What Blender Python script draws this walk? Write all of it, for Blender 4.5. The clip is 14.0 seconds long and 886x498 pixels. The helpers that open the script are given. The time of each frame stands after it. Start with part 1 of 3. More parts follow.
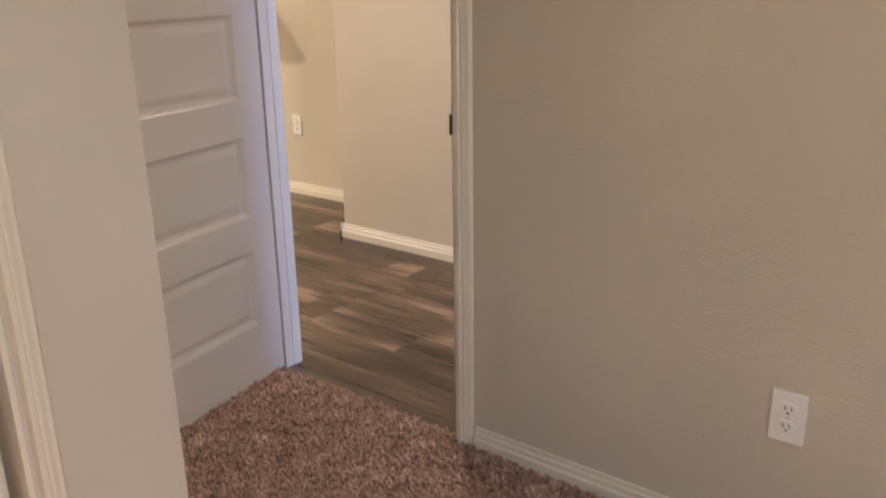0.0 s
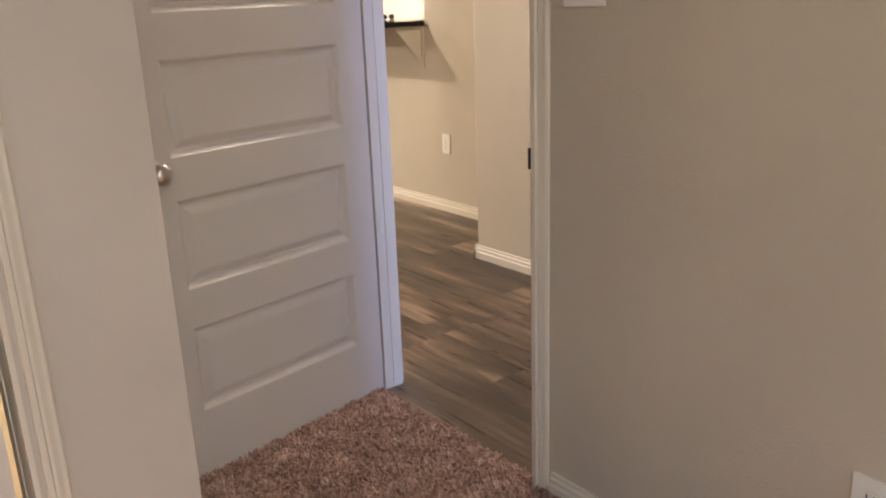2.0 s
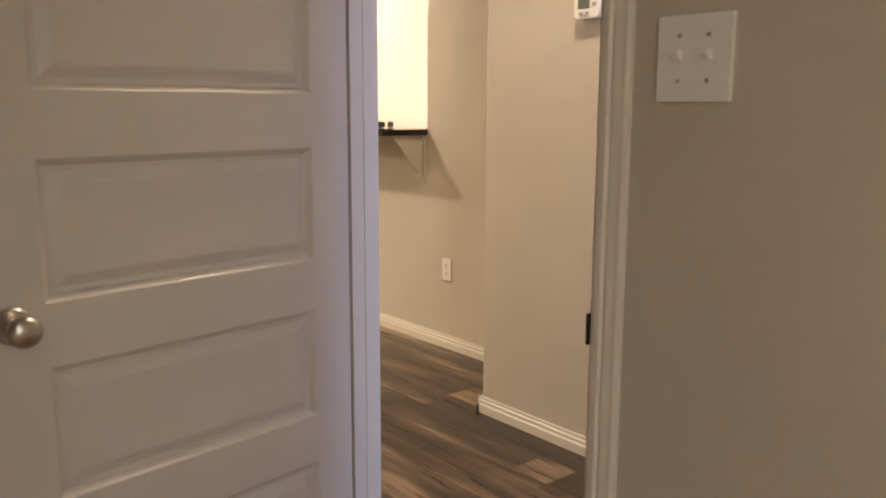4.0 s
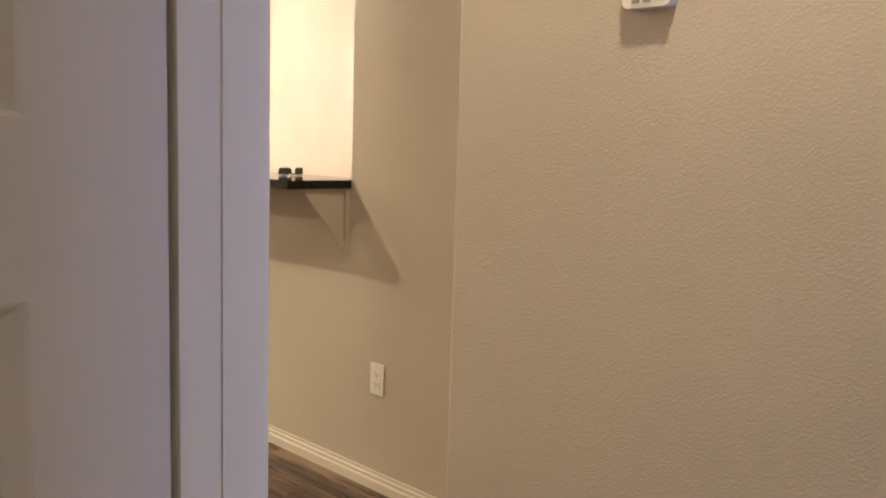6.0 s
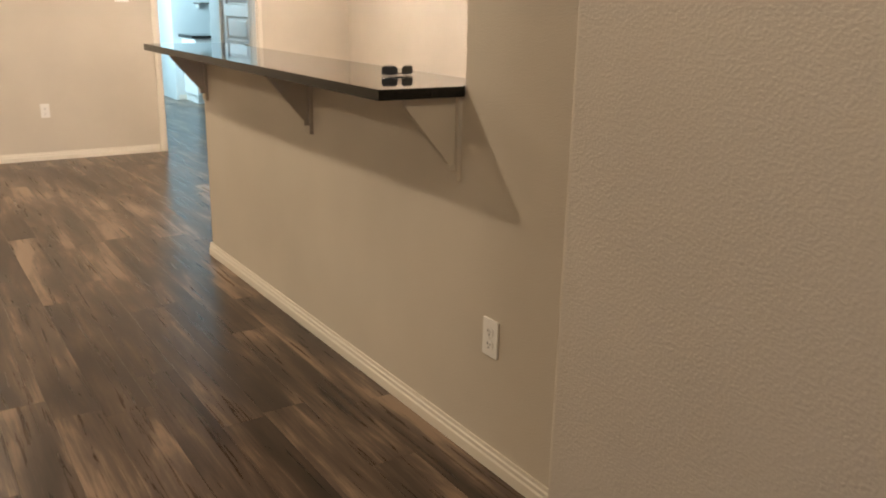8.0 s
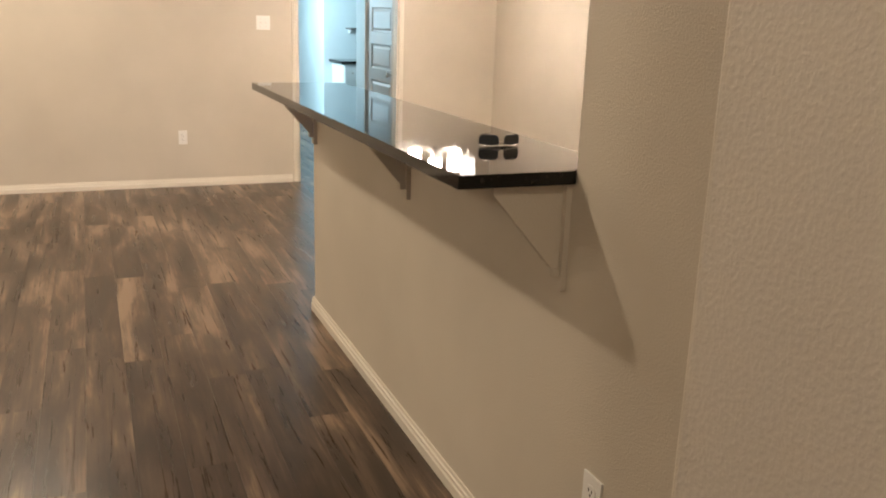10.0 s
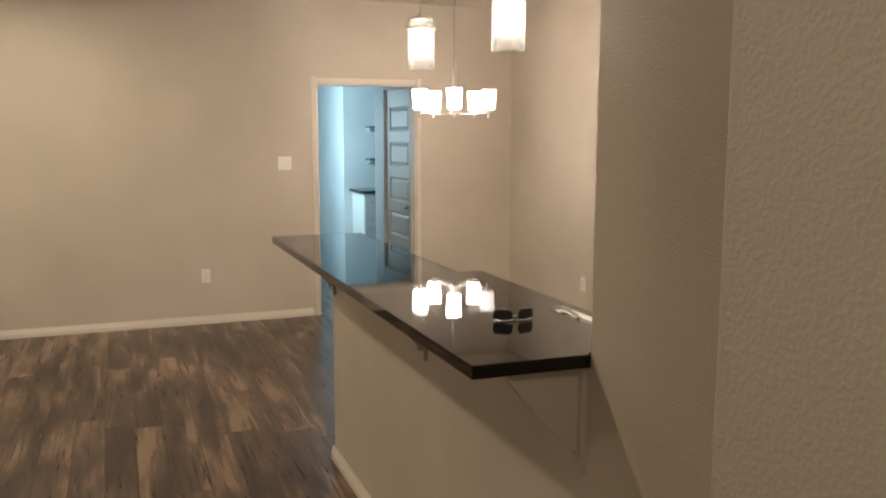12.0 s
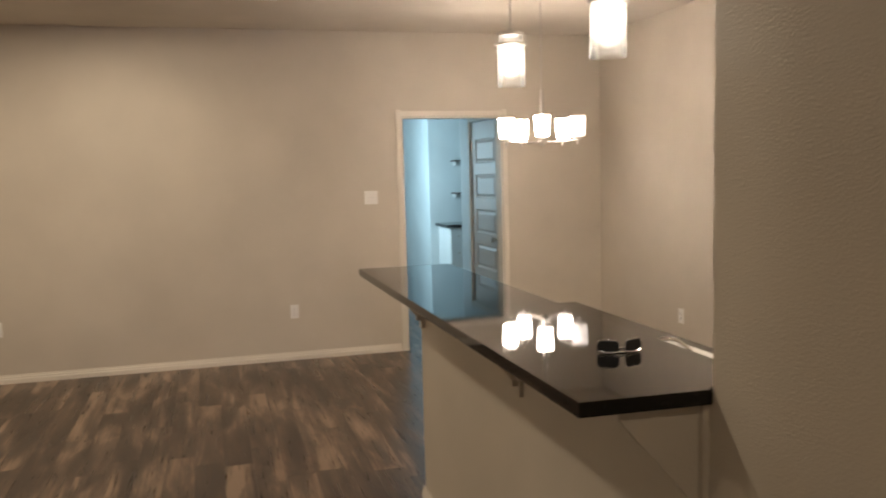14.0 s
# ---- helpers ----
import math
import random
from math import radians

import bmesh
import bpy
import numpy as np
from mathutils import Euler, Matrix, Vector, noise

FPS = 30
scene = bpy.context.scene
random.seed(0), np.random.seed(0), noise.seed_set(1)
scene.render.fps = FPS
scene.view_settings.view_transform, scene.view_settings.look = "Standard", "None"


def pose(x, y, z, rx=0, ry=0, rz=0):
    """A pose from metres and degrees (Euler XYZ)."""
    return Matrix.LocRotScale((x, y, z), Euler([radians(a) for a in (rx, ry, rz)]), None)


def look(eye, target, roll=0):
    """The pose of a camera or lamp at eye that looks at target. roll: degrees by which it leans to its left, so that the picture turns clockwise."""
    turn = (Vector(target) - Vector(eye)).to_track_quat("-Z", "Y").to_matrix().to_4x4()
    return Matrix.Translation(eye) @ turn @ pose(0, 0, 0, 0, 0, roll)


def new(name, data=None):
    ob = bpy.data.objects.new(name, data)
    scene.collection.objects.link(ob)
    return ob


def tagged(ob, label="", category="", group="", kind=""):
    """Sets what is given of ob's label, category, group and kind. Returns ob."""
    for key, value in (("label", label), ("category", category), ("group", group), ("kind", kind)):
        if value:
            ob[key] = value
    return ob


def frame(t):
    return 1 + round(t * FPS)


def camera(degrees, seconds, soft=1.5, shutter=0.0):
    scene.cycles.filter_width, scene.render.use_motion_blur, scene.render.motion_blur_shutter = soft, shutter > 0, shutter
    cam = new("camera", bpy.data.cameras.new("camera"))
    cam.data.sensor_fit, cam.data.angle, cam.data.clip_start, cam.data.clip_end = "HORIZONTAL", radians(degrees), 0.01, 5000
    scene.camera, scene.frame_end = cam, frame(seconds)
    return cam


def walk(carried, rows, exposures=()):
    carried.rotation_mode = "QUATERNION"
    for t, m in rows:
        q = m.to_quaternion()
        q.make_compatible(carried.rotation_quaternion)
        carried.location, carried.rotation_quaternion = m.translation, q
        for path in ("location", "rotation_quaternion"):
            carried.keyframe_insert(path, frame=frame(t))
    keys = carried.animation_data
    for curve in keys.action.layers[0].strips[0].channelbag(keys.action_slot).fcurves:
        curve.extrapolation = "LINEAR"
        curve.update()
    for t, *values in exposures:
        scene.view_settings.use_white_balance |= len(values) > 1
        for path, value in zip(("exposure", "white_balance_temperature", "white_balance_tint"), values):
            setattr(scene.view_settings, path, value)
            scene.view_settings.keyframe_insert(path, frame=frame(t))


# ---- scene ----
cam = camera(55.7, 14.0, soft=1.9, shutter=0.4)
PATH = [
    (0, pose(-3.362, -3.835, 1.258, 71.64, 0.88, -52.60)),
    (0.5, pose(-3.345, -3.946, 1.255, 68.36, 0.19, -49.61)),
    (1, pose(-3.261, -4.000, 1.278, 69.52, 0.52, -43.76)),
    (1.5, pose(-3.159, -4.025, 1.277, 70.76, 1.72, -40.10)),
    (2, pose(-3.115, -4.005, 1.292, 72.76, 2.04, -39.24)),
    (2.5, pose(-3.075, -3.983, 1.292, 76.87, 0.91, -37.82)),
    (2.7, pose(-3.056, -3.953, 1.290, 77.88, 0.84, -37.84)),
    (4.8, pose(-2.369, -2.972, 1.218, 81.62, -1.45, -40.77)),
    (5, pose(-2.291, -2.860, 1.231, 82.07, -1.25, -42.05)),
    (5.5, pose(-2.100, -2.603, 1.249, 84.55, -2.27, -44.73)),
    (6, pose(-1.954, -2.392, 1.251, 83.08, -1.72, -45.49)),
    (6.5, pose(-1.825, -2.218, 1.264, 79.44, 0.03, -45.68)),
    (7, pose(-1.634, -2.064, 1.335, 75.80, -0.13, -43.14)),
    (7.5, pose(-1.505, -2.062, 1.342, 74.15, -0.59, -36.45)),
    (7.7, pose(-1.458, -2.043, 1.346, 73.81, -0.82, -35.13)),
    (10, pose(-0.965, -1.559, 1.433, 74.59, -1.79, -22.44)),
    (10.5, pose(-0.950, -1.557, 1.473, 76.48, -0.88, -22.42)),
    (11, pose(-0.945, -1.555, 1.507, 77.82, -0.39, -22.24)),
    (11.5, pose(-0.943, -1.545, 1.571, 79.08, -0.35, -21.45)),
    (12, pose(-0.943, -1.547, 1.595, 82.21, -0.08, -21.24)),
    (12.5, pose(-0.941, -1.538, 1.600, 84.78, -0.36, -21.73)),
    (13, pose(-0.940, -1.549, 1.604, 86.33, -0.31, -21.19)),
    (13.5, pose(-0.927, -1.500, 1.579, 85.62, 0.18, -19.84)),
    (14, pose(-0.915, -1.400, 1.554, 84.71, 1.52, -15.54)),
]
EXPOSURES = [(0, 1.92, 5950, 10), (0.5, 1.78, 5950, 10), (1.8, 1.82, 5850, 10), (2.7, 1.50, 6100, 10), (5, 1.40, 6500, 10), (6.5, 1.00, 6450, 10), (7.5, 0.78, 6300, 10),
             (10, 0.76, 6150, 10), (10.5, 0.42, 6150, 10), (11, 0.32, 6150, 10), (11.5, 0.27, 6150, 10), (12.5, -0.16, 6150, 10), (14, -0.14, 6150, 10)]
walk(cam, PATH, EXPOSURES)

# ---- world and large lights ----
world = bpy.data.worlds.new("world")
world.use_nodes = True
scene.world = world
sky = world.node_tree.nodes.new("ShaderNodeTexSky")
sky.sky_type, sky.sun_disc = "NISHITA", False
sky.sun_elevation, sky.sun_rotation = radians(35), radians(200)
back = world.node_tree.nodes["Background"]
world.node_tree.links.new(sky.outputs[0], back.inputs[0])
back.inputs[1].default_value = 0.08

WARM = (1.0, 0.81, 0.585)
COOL = (0.36, 0.48, 1.0)
CYAN = (0.62, 0.89, 1.0)


def area_lamp(name, at, target, size, watts, colour, size_y=None, shape="RECTANGLE", spread=180):
    data = bpy.data.lights.new(name, "AREA")
    data.shape, data.size, data.energy, data.color, data.spread = shape, size, watts, colour, radians(spread)
    if size_y:
        data.size_y = size_y
    ob = new(name, data)
    ob.matrix_world = look(at, target)
    return ob


# Cans at (-3.70, 1.40), kitchen and bedroom are unseen, added to light the rooms.
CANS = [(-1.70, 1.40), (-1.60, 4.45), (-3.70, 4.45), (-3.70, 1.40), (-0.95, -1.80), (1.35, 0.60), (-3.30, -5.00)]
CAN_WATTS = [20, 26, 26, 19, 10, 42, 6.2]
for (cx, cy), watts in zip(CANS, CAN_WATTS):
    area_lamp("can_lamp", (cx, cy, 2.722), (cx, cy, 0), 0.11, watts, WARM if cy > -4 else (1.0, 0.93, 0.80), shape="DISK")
area_lamp("hall_daylight", (-1.05, -6.10, 1.30), (-1.05, 0, 1.2), 0.8, 22, COOL, 1.8)
# Two fill lamps for the bedroom, set in made-up windows out of view.
area_lamp("bedroom_fill", (-5.90, -4.60, 1.45), (0, -4.2, 1.0), 1.5, 1.0, (1.0, 0.97, 0.90), 1.4)
area_lamp("bedroom_fill", (-3.55, -6.10, 1.45), (-3.3, 0, 0.8), 1.7, 2.3, (1.0, 0.96, 0.90), 1.4)
area_lamp("washroom_daylight", (0.62, 8.95, 1.55), (3, 9.2, 1.2), 1.0, 58, CYAN, 1.2)
area_lamp("closet_lamp", (-3.55, -2.15, 2.66), (-3.55, -2.15, 0), 0.25, 60, (1.0, 0.80, 0.50), shape="DISK")

# ---- materials ----


def material(name, colour, rough=0.5, metal=0.0, spec=0.5):
    m = bpy.data.materials.new(name)
    m.use_nodes = True
    b = m.node_tree.nodes["Principled BSDF"]
    b.inputs["Base Color"].default_value = (*colour, 1)
    b.inputs["Roughness"].default_value = rough
    b.inputs["Metallic"].default_value = metal
    b.inputs["Specular IOR Level"].default_value = spec
    return m


def node(m, kind, **values):
    n = m.node_tree.nodes.new(kind)
    for key, value in values.items():
        n.inputs[key.replace("_", " ")].default_value = value
    return n


def wire(m, a, out, b, into):
    m.node_tree.links.new(a.outputs[out], b.inputs[into])


def shader(m):
    return m.node_tree.nodes["Principled BSDF"]


def ramp(m, stops):
    r = m.node_tree.nodes.new("ShaderNodeValToRGB")
    e = r.color_ramp.elements
    e[0].position, e[0].color = stops[0][0], (*stops[0][1], 1)
    e[1].position, e[1].color = stops[-1][0], (*stops[-1][1], 1)
    for at, colour in stops[1:-1]:
        k = e.new(at)
        k.color = (*colour, 1)
    return r


def coords(m, scale=(1, 1, 1)):
    t = m.node_tree.nodes.new("ShaderNodeTexCoord")
    p = m.node_tree.nodes.new("ShaderNodeMapping")
    p.inputs["Scale"].default_value = scale
    wire(m, t, "Object", p, "Vector")
    return p


def painted(name, colour, rough, grain, depth, knock=False, vary=0.06):
    """Wall paint: broad unevenness, and a rolled or knocked-down relief."""
    m = material(name, colour, rough)
    p = coords(m)
    broad = node(m, "ShaderNodeTexNoise", Scale=1.7, Detail=4.0)
    wire(m, p, "Vector", broad, "Vector")
    lo = tuple(c * (1 - vary) for c in colour)
    hi = tuple(min(1, c * (1 + vary)) for c in colour)
    r = ramp(m, [(0.3, lo), (0.7, hi)])
    wire(m, broad, "Fac", r, "Fac")
    wire(m, r, "Color", shader(m), "Base Color")
    fine = node(m, "ShaderNodeTexNoise", Scale=grain, Detail=3.0, Roughness=0.55)
    wire(m, p, "Vector", fine, "Vector")
    bump = node(m, "ShaderNodeBump", Strength=1.0, Distance=depth)
    if knock:
        flat = ramp(m, [(0.40, (0, 0, 0)), (0.68, (1, 1, 1))])
        wire(m, fine, "Fac", flat, "Fac")
        wire(m, flat, "Color", bump, "Height")
    else:
        wire(m, fine, "Fac", bump, "Height")
    wire(m, bump, "Normal", shader(m), "Normal")
    return m


WALL = painted("greige_wall_paint", (0.560, 0.502, 0.413), 0.60, 185.0, 0.00045, knock=True)
CEILING = painted("ceiling_paint", (0.58, 0.52, 0.43), 0.8, 110.0, 0.0010, knock=True)
SMOOTH = painted("closet_wall_paint", (0.56, 0.51, 0.45), 0.55, 160.0, 0.0003)
TRIM = painted("trim_paint", (0.70, 0.645, 0.55), 0.42, 30.0, 0.0002, vary=0.03)
DOOR = painted("door_paint", (0.66, 0.61, 0.555), 0.38, 240.0, 0.00025, vary=0.03)
PLASTIC = material("white_plastic", (0.82, 0.80, 0.76), 0.35)
BUTTON = material("grey_button_rubber", (0.34, 0.32, 0.30), 0.6)
SLOT = material("dark_slot", (0.03, 0.028, 0.025), 0.6)
NICKEL = material("brushed_nickel", (0.62, 0.58, 0.53), 0.28, 1.0)
BRONZE = material("dark_bronze", (0.07, 0.055, 0.045), 0.4, 0.8)
CHROME = material("chrome", (0.8, 0.8, 0.8), 0.08, 1.0)
SCREEN = material("grey_display", (0.10, 0.12, 0.10), 0.25)
STEEL = material("white_sink_enamel", (0.8, 0.8, 0.78), 0.2)
SHELF = material("dark_stained_shelf", (0.12, 0.10, 0.09), 0.5)
RUBBER = material("black_plastic", (0.02, 0.02, 0.02), 0.3)
AMBER = material("brown_tinted_plastic", (0.10, 0.055, 0.03), 0.15)
CABINET = painted("white_cabinet_paint", (0.78, 0.78, 0.76), 0.4, 30.0, 0.0002, vary=0.03)
WASH = painted("pale_washroom_paint", (0.66, 0.70, 0.70), 0.6, 130.0, 0.0007, knock=True)


def granite():
    m = material("polished_black_granite", (0.02, 0.018, 0.016), 0.09, 0, 0.34)
    p = coords(m)
    v = node(m, "ShaderNodeTexVoronoi", Scale=260.0)
    n = node(m, "ShaderNodeTexNoise", Scale=90.0, Detail=5.0)
    wire(m, p, "Vector", v, "Vector")
    wire(m, p, "Vector", n, "Vector")
    r = ramp(m, [(0.45, (0.003, 0.0027, 0.0025)), (0.72, (0.005, 0.0045, 0.004)), (0.84, (0.020, 0.017, 0.015))])
    mix = m.node_tree.nodes.new("ShaderNodeMath")
    mix.operation = "MULTIPLY_ADD"
    mix.inputs[1].default_value = 0.25
    wire(m, v, "Distance", mix, 0)
    wire(m, n, "Fac", mix, 2)
    wire(m, mix, 0, r, "Fac")
    wire(m, r, "Color", shader(m), "Base Color")
    s = node(m, "ShaderNodeTexNoise", Scale=7.0, Detail=6.0)
    wire(m, p, "Vector", s, "Vector")
    g = ramp(m, [(0.35, (0.018, 0.018, 0.018)), (0.75, (0.045, 0.045, 0.045))])
    wire(m, s, "Fac", g, "Fac")
    wire(m, g, "Color", shader(m), "Roughness")
    bump = node(m, "ShaderNodeBump", Strength=0.35, Distance=0.00008)
    wire(m, n, "Fac", bump, "Height")
    wire(m, bump, "Normal", shader(m), "Normal")
    return m


GRANITE = granite()


def vinyl(island):
    """Wood-look vinyl plank: every plank its own tone and its own cut of grain."""
    m = material("wood_look_vinyl", (0.12, 0.08, 0.05), 0.36, 0, 0.38)
    if island:
        seed, pin = m.node_tree.nodes.new("ShaderNodeNewGeometry"), "Random Per Island"
    else:
        seed, pin = m.node_tree.nodes.new("ShaderNodeObjectInfo"), "Random"
    place = m.node_tree.nodes.new("ShaderNodeNewGeometry")
    shift = m.node_tree.nodes.new("ShaderNodeVectorMath")
    shift.operation = "MULTIPLY_ADD"
    shift.inputs[0].default_value = (0, 0, 0)
    shift.inputs[1].default_value = (37.0, 61.0, 13.0)
    wire(m, seed, pin, shift, 0)
    wire(m, place, "Position", shift, 2)
    stretch = m.node_tree.nodes.new("ShaderNodeMapping")
    stretch.inputs["Scale"].default_value = (7.0, 1.25, 1.0)
    wire(m, shift, 0, stretch, "Vector")
    blotch = node(m, "ShaderNodeTexNoise", Scale=1.0, Detail=5.0, Roughness=0.55, Distortion=0.45)
    wire(m, stretch, "Vector", blotch, "Vector")
    streak = m.node_tree.nodes.new("ShaderNodeMapping")
    streak.inputs["Scale"].default_value = (50.0, 2.0, 1.0)
    wire(m, shift, 0, streak, "Vector")
    grain = node(m, "ShaderNodeTexNoise", Scale=1.0, Detail=5.0, Roughness=0.65, Distortion=0.5)
    wire(m, streak, "Vector", grain, "Vector")
    add = m.node_tree.nodes.new("ShaderNodeMath")
    add.operation = "MULTIPLY_ADD"
    add.inputs[1].default_value = 0.5
    wire(m, grain, "Fac", add, 0)
    wire(m, blotch, "Fac", add, 2)
    tone = m.node_tree.nodes.new("ShaderNodeMath")
    tone.operation = "MULTIPLY_ADD"
    tone.inputs[1].default_value = 0.09
    wire(m, seed, pin, tone, 0)
    wire(m, add, 0, tone, 2)
    r = ramp(m, [(0.57, (0.026, 0.017, 0.0115)), (0.72, (0.050, 0.032, 0.021)), (0.84, (0.100, 0.066, 0.044)), (0.96, (0.25, 0.172, 0.115))])
    wire(m, tone, 0, r, "Fac")
    wire(m, r, "Color", shader(m), "Base Color")
    rough = ramp(m, [(0.3, (0.25, 0.25, 0.25)), (0.8, (0.38, 0.38, 0.38))])
    wire(m, grain, "Fac", rough, "Fac")
    wire(m, rough, "Color", shader(m), "Roughness")
    bump = node(m, "ShaderNodeBump", Strength=0.22, Distance=0.0005)
    wire(m, grain, "Fac", bump, "Height")
    wire(m, bump, "Normal", shader(m), "Normal")
    return m


VINYL = vinyl(False)
VINYL_REST = vinyl(True)


def tufted():
    m = material("brown_carpet_yarn", (0.20, 0.13, 0.095), 0.95, 0, 0.1)
    g = m.node_tree.nodes.new("ShaderNodeNewGeometry")
    r = ramp(m, [(0.0, (0.21, 0.13, 0.102)), (0.4, (0.36, 0.235, 0.185)), (0.75, (0.50, 0.345, 0.28)), (1.0, (0.64, 0.48, 0.41))])
    patch = node(m, "ShaderNodeTexNoise", Scale=16.0, Detail=4.0, Roughness=0.65)
    wire(m, coords(m), "Vector", patch, "Vector")
    wide = m.node_tree.nodes.new("ShaderNodeMath")
    wide.operation = "MULTIPLY_ADD"
    wide.inputs[1].default_value = 1.5
    wide.inputs[2].default_value = -0.52
    wire(m, patch, "Fac", wide, 0)
    both = m.node_tree.nodes.new("ShaderNodeMath")
    both.operation = "MULTIPLY_ADD"
    both.inputs[1].default_value = 0.55
    wire(m, g, "Random Per Island", both, 0)
    wire(m, wide, 0, both, 2)
    wire(m, both, 0, r, "Fac")
    wire(m, r, "Color", shader(m), "Base Color")
    return m


YARN = tufted()


def backing():
    m = material("brown_carpet_pile", (0.17, 0.11, 0.08), 0.95, 0, 0.1)
    p = coords(m)
    n = node(m, "ShaderNodeTexNoise", Scale=130.0, Detail=3.0)
    wire(m, p, "Vector", n, "Vector")
    r = ramp(m, [(0.3, (0.20, 0.125, 0.098)), (0.5, (0.36, 0.235, 0.185)), (0.72, (0.55, 0.39, 0.32))])
    wire(m, n, "Fac", r, "Fac")
    wire(m, r, "Color", shader(m), "Base Color")
    bump = node(m, "ShaderNodeBump", Strength=1.0, Distance=0.008)
    wire(m, n, "Fac", bump, "Height")
    wire(m, bump, "Normal", shader(m), "Normal")
    return m


PILE = backing()


def glowing(name, colour, strength):
    m = material(name, (0.8, 0.8, 0.8), 0.3)
    shader(m).inputs["Emission Color"].default_value = (*colour, 1)
    shader(m).inputs["Emission Strength"].default_value = strength
    return m


OPAL = glowing("lit_opal_glass", (1.0, 0.83, 0.69), 88.0)
# For the unlit shade: a weak glow is added so it looks white.
DIM_OPAL = glowing("glowing_unlit_opal", (1.0, 0.83, 0.69), 2.6)
CORE = glowing("lit_opal_core", (1.0, 0.86, 0.69), 24.0)
LENS = glowing("lit_downlight_lens", (1.0, 0.84, 0.62), 14.0)


def clear_glass(name, see, rough=0.03):
    m = bpy.data.materials.new(name)
    m.use_nodes = True
    t = m.node_tree
    t.nodes.clear()
    out = t.nodes.new("ShaderNodeOutputMaterial")
    mix = t.nodes.new("ShaderNodeMixShader")
    clear = t.nodes.new("ShaderNodeBsdfTransparent")
    gloss = t.nodes.new("ShaderNodeBsdfGlossy")
    gloss.inputs["Roughness"].default_value = rough
    fresnel = t.nodes.new("ShaderNodeFresnel")
    fresnel.inputs["IOR"].default_value = 1.5
    clear.inputs["Color"].default_value = (see, see, see, 1)
    t.links.new(fresnel.outputs[0], mix.inputs[0])
    t.links.new(clear.outputs[0], mix.inputs[1])
    t.links.new(gloss.outputs[0], mix.inputs[2])
    t.links.new(mix.outputs[0], out.inputs[0])
    return m


GLASS = clear_glass("clear_glass", 0.93)


def seeded_glass():
    """Slightly cloudy jar glass that catches the light of its core."""
    m = clear_glass("cloudy_jar_glass", 0.95, 0.1)
    t = m.node_tree
    out = next(n for n in t.nodes if n.type == "OUTPUT_MATERIAL")
    first = out.inputs[0].links[0].from_node
    mix = t.nodes.new("ShaderNodeMixShader")
    milk = t.nodes.new("ShaderNodeBsdfTranslucent")
    milk.inputs["Color"].default_value = (0.9, 0.88, 0.85, 1)
    mix.inputs[0].default_value = 0.085
    t.links.new(first.outputs[0], mix.inputs[1])
    t.links.new(milk.outputs[0], mix.inputs[2])
    t.links.new(mix.outputs[0], out.inputs[0])
    return m


JAR = seeded_glass()

# ---- mesh helpers ----


def finish(name, bm, mat, bevel=0.0, smooth=False, segments=2):
    if bevel:
        edges = [e for e in bm.edges if len(e.link_faces) == 2 and e.calc_face_angle() > 0.6]
        bmesh.ops.bevel(bm, geom=edges, offset=bevel, segments=segments, affect="EDGES", profile=0.5)
    bmesh.ops.recalc_face_normals(bm, faces=bm.faces)
    me = bpy.data.meshes.new(name)
    bm.to_mesh(me)
    bm.free()
    me.materials.append(mat)
    if smooth:
        me.polygons.foreach_set("use_smooth", [True] * len(me.polygons))
    return me


def part(name, bm, mat, parent=None, label="", bevel=0.0, smooth=False):
    ob = new(name, finish(name, bm, mat, bevel, smooth))
    ob.parent = parent
    return tagged(ob, label)


def base(name, at, label, category, group="", turn=0, kind=""):
    ob = new(name)
    ob.empty_display_size = 0.1
    ob.matrix_basis = pose(*at, 0, 0, turn)
    return tagged(ob, label, category, group, kind)


def box(bm, lo, hi):
    vs = [bm.verts.new((x, y, z)) for x in (lo[0], hi[0]) for y in (lo[1], hi[1]) for z in (lo[2], hi[2])]
    for a, b, c, d in ((0, 1, 3, 2), (4, 6, 7, 5), (0, 4, 5, 1), (2, 3, 7, 6), (0, 2, 6, 4), (1, 5, 7, 3)):
        bm.faces.new((vs[a], vs[b], vs[c], vs[d]))
    return vs


def boxes(*pairs):
    bm = bmesh.new()
    for lo, hi in pairs:
        box(bm, lo, hi)
    return bm


def prism(poly, lo, hi, axis=2):
    """The polygon drawn out between lo and hi along an axis."""
    bm = bmesh.new()

    def put(p, h):
        q = list(p)
        q.insert(axis, h)
        return bm.verts.new(q)
    a = [put(p, lo) for p in poly]
    b = [put(p, hi) for p in poly]
    bm.faces.new(a)
    bm.faces.new(b[::-1])
    n = len(poly)
    for i in range(n):
        bm.faces.new((a[i], a[(i + 1) % n], b[(i + 1) % n], b[i]))
    return bm


def rounded(poly, radius=0.014, steps=4):
    """The corners that carry a third value are turned into bullnoses."""
    out = []
    n = len(poly)
    for i, p in enumerate(poly):
        if len(p) < 3:
            out.append(tuple(p))
            continue
        here = Vector(p[:2])
        a = (Vector(poly[i - 1][:2]) - here).normalized()
        b = (Vector(poly[(i + 1) % n][:2]) - here).normalized()
        c = here + (a + b) * radius
        for k in range(steps + 1):
            w = k / steps * math.pi / 2
            out.append(tuple(c - b * radius * math.cos(w) - a * radius * math.sin(w)))
    return out


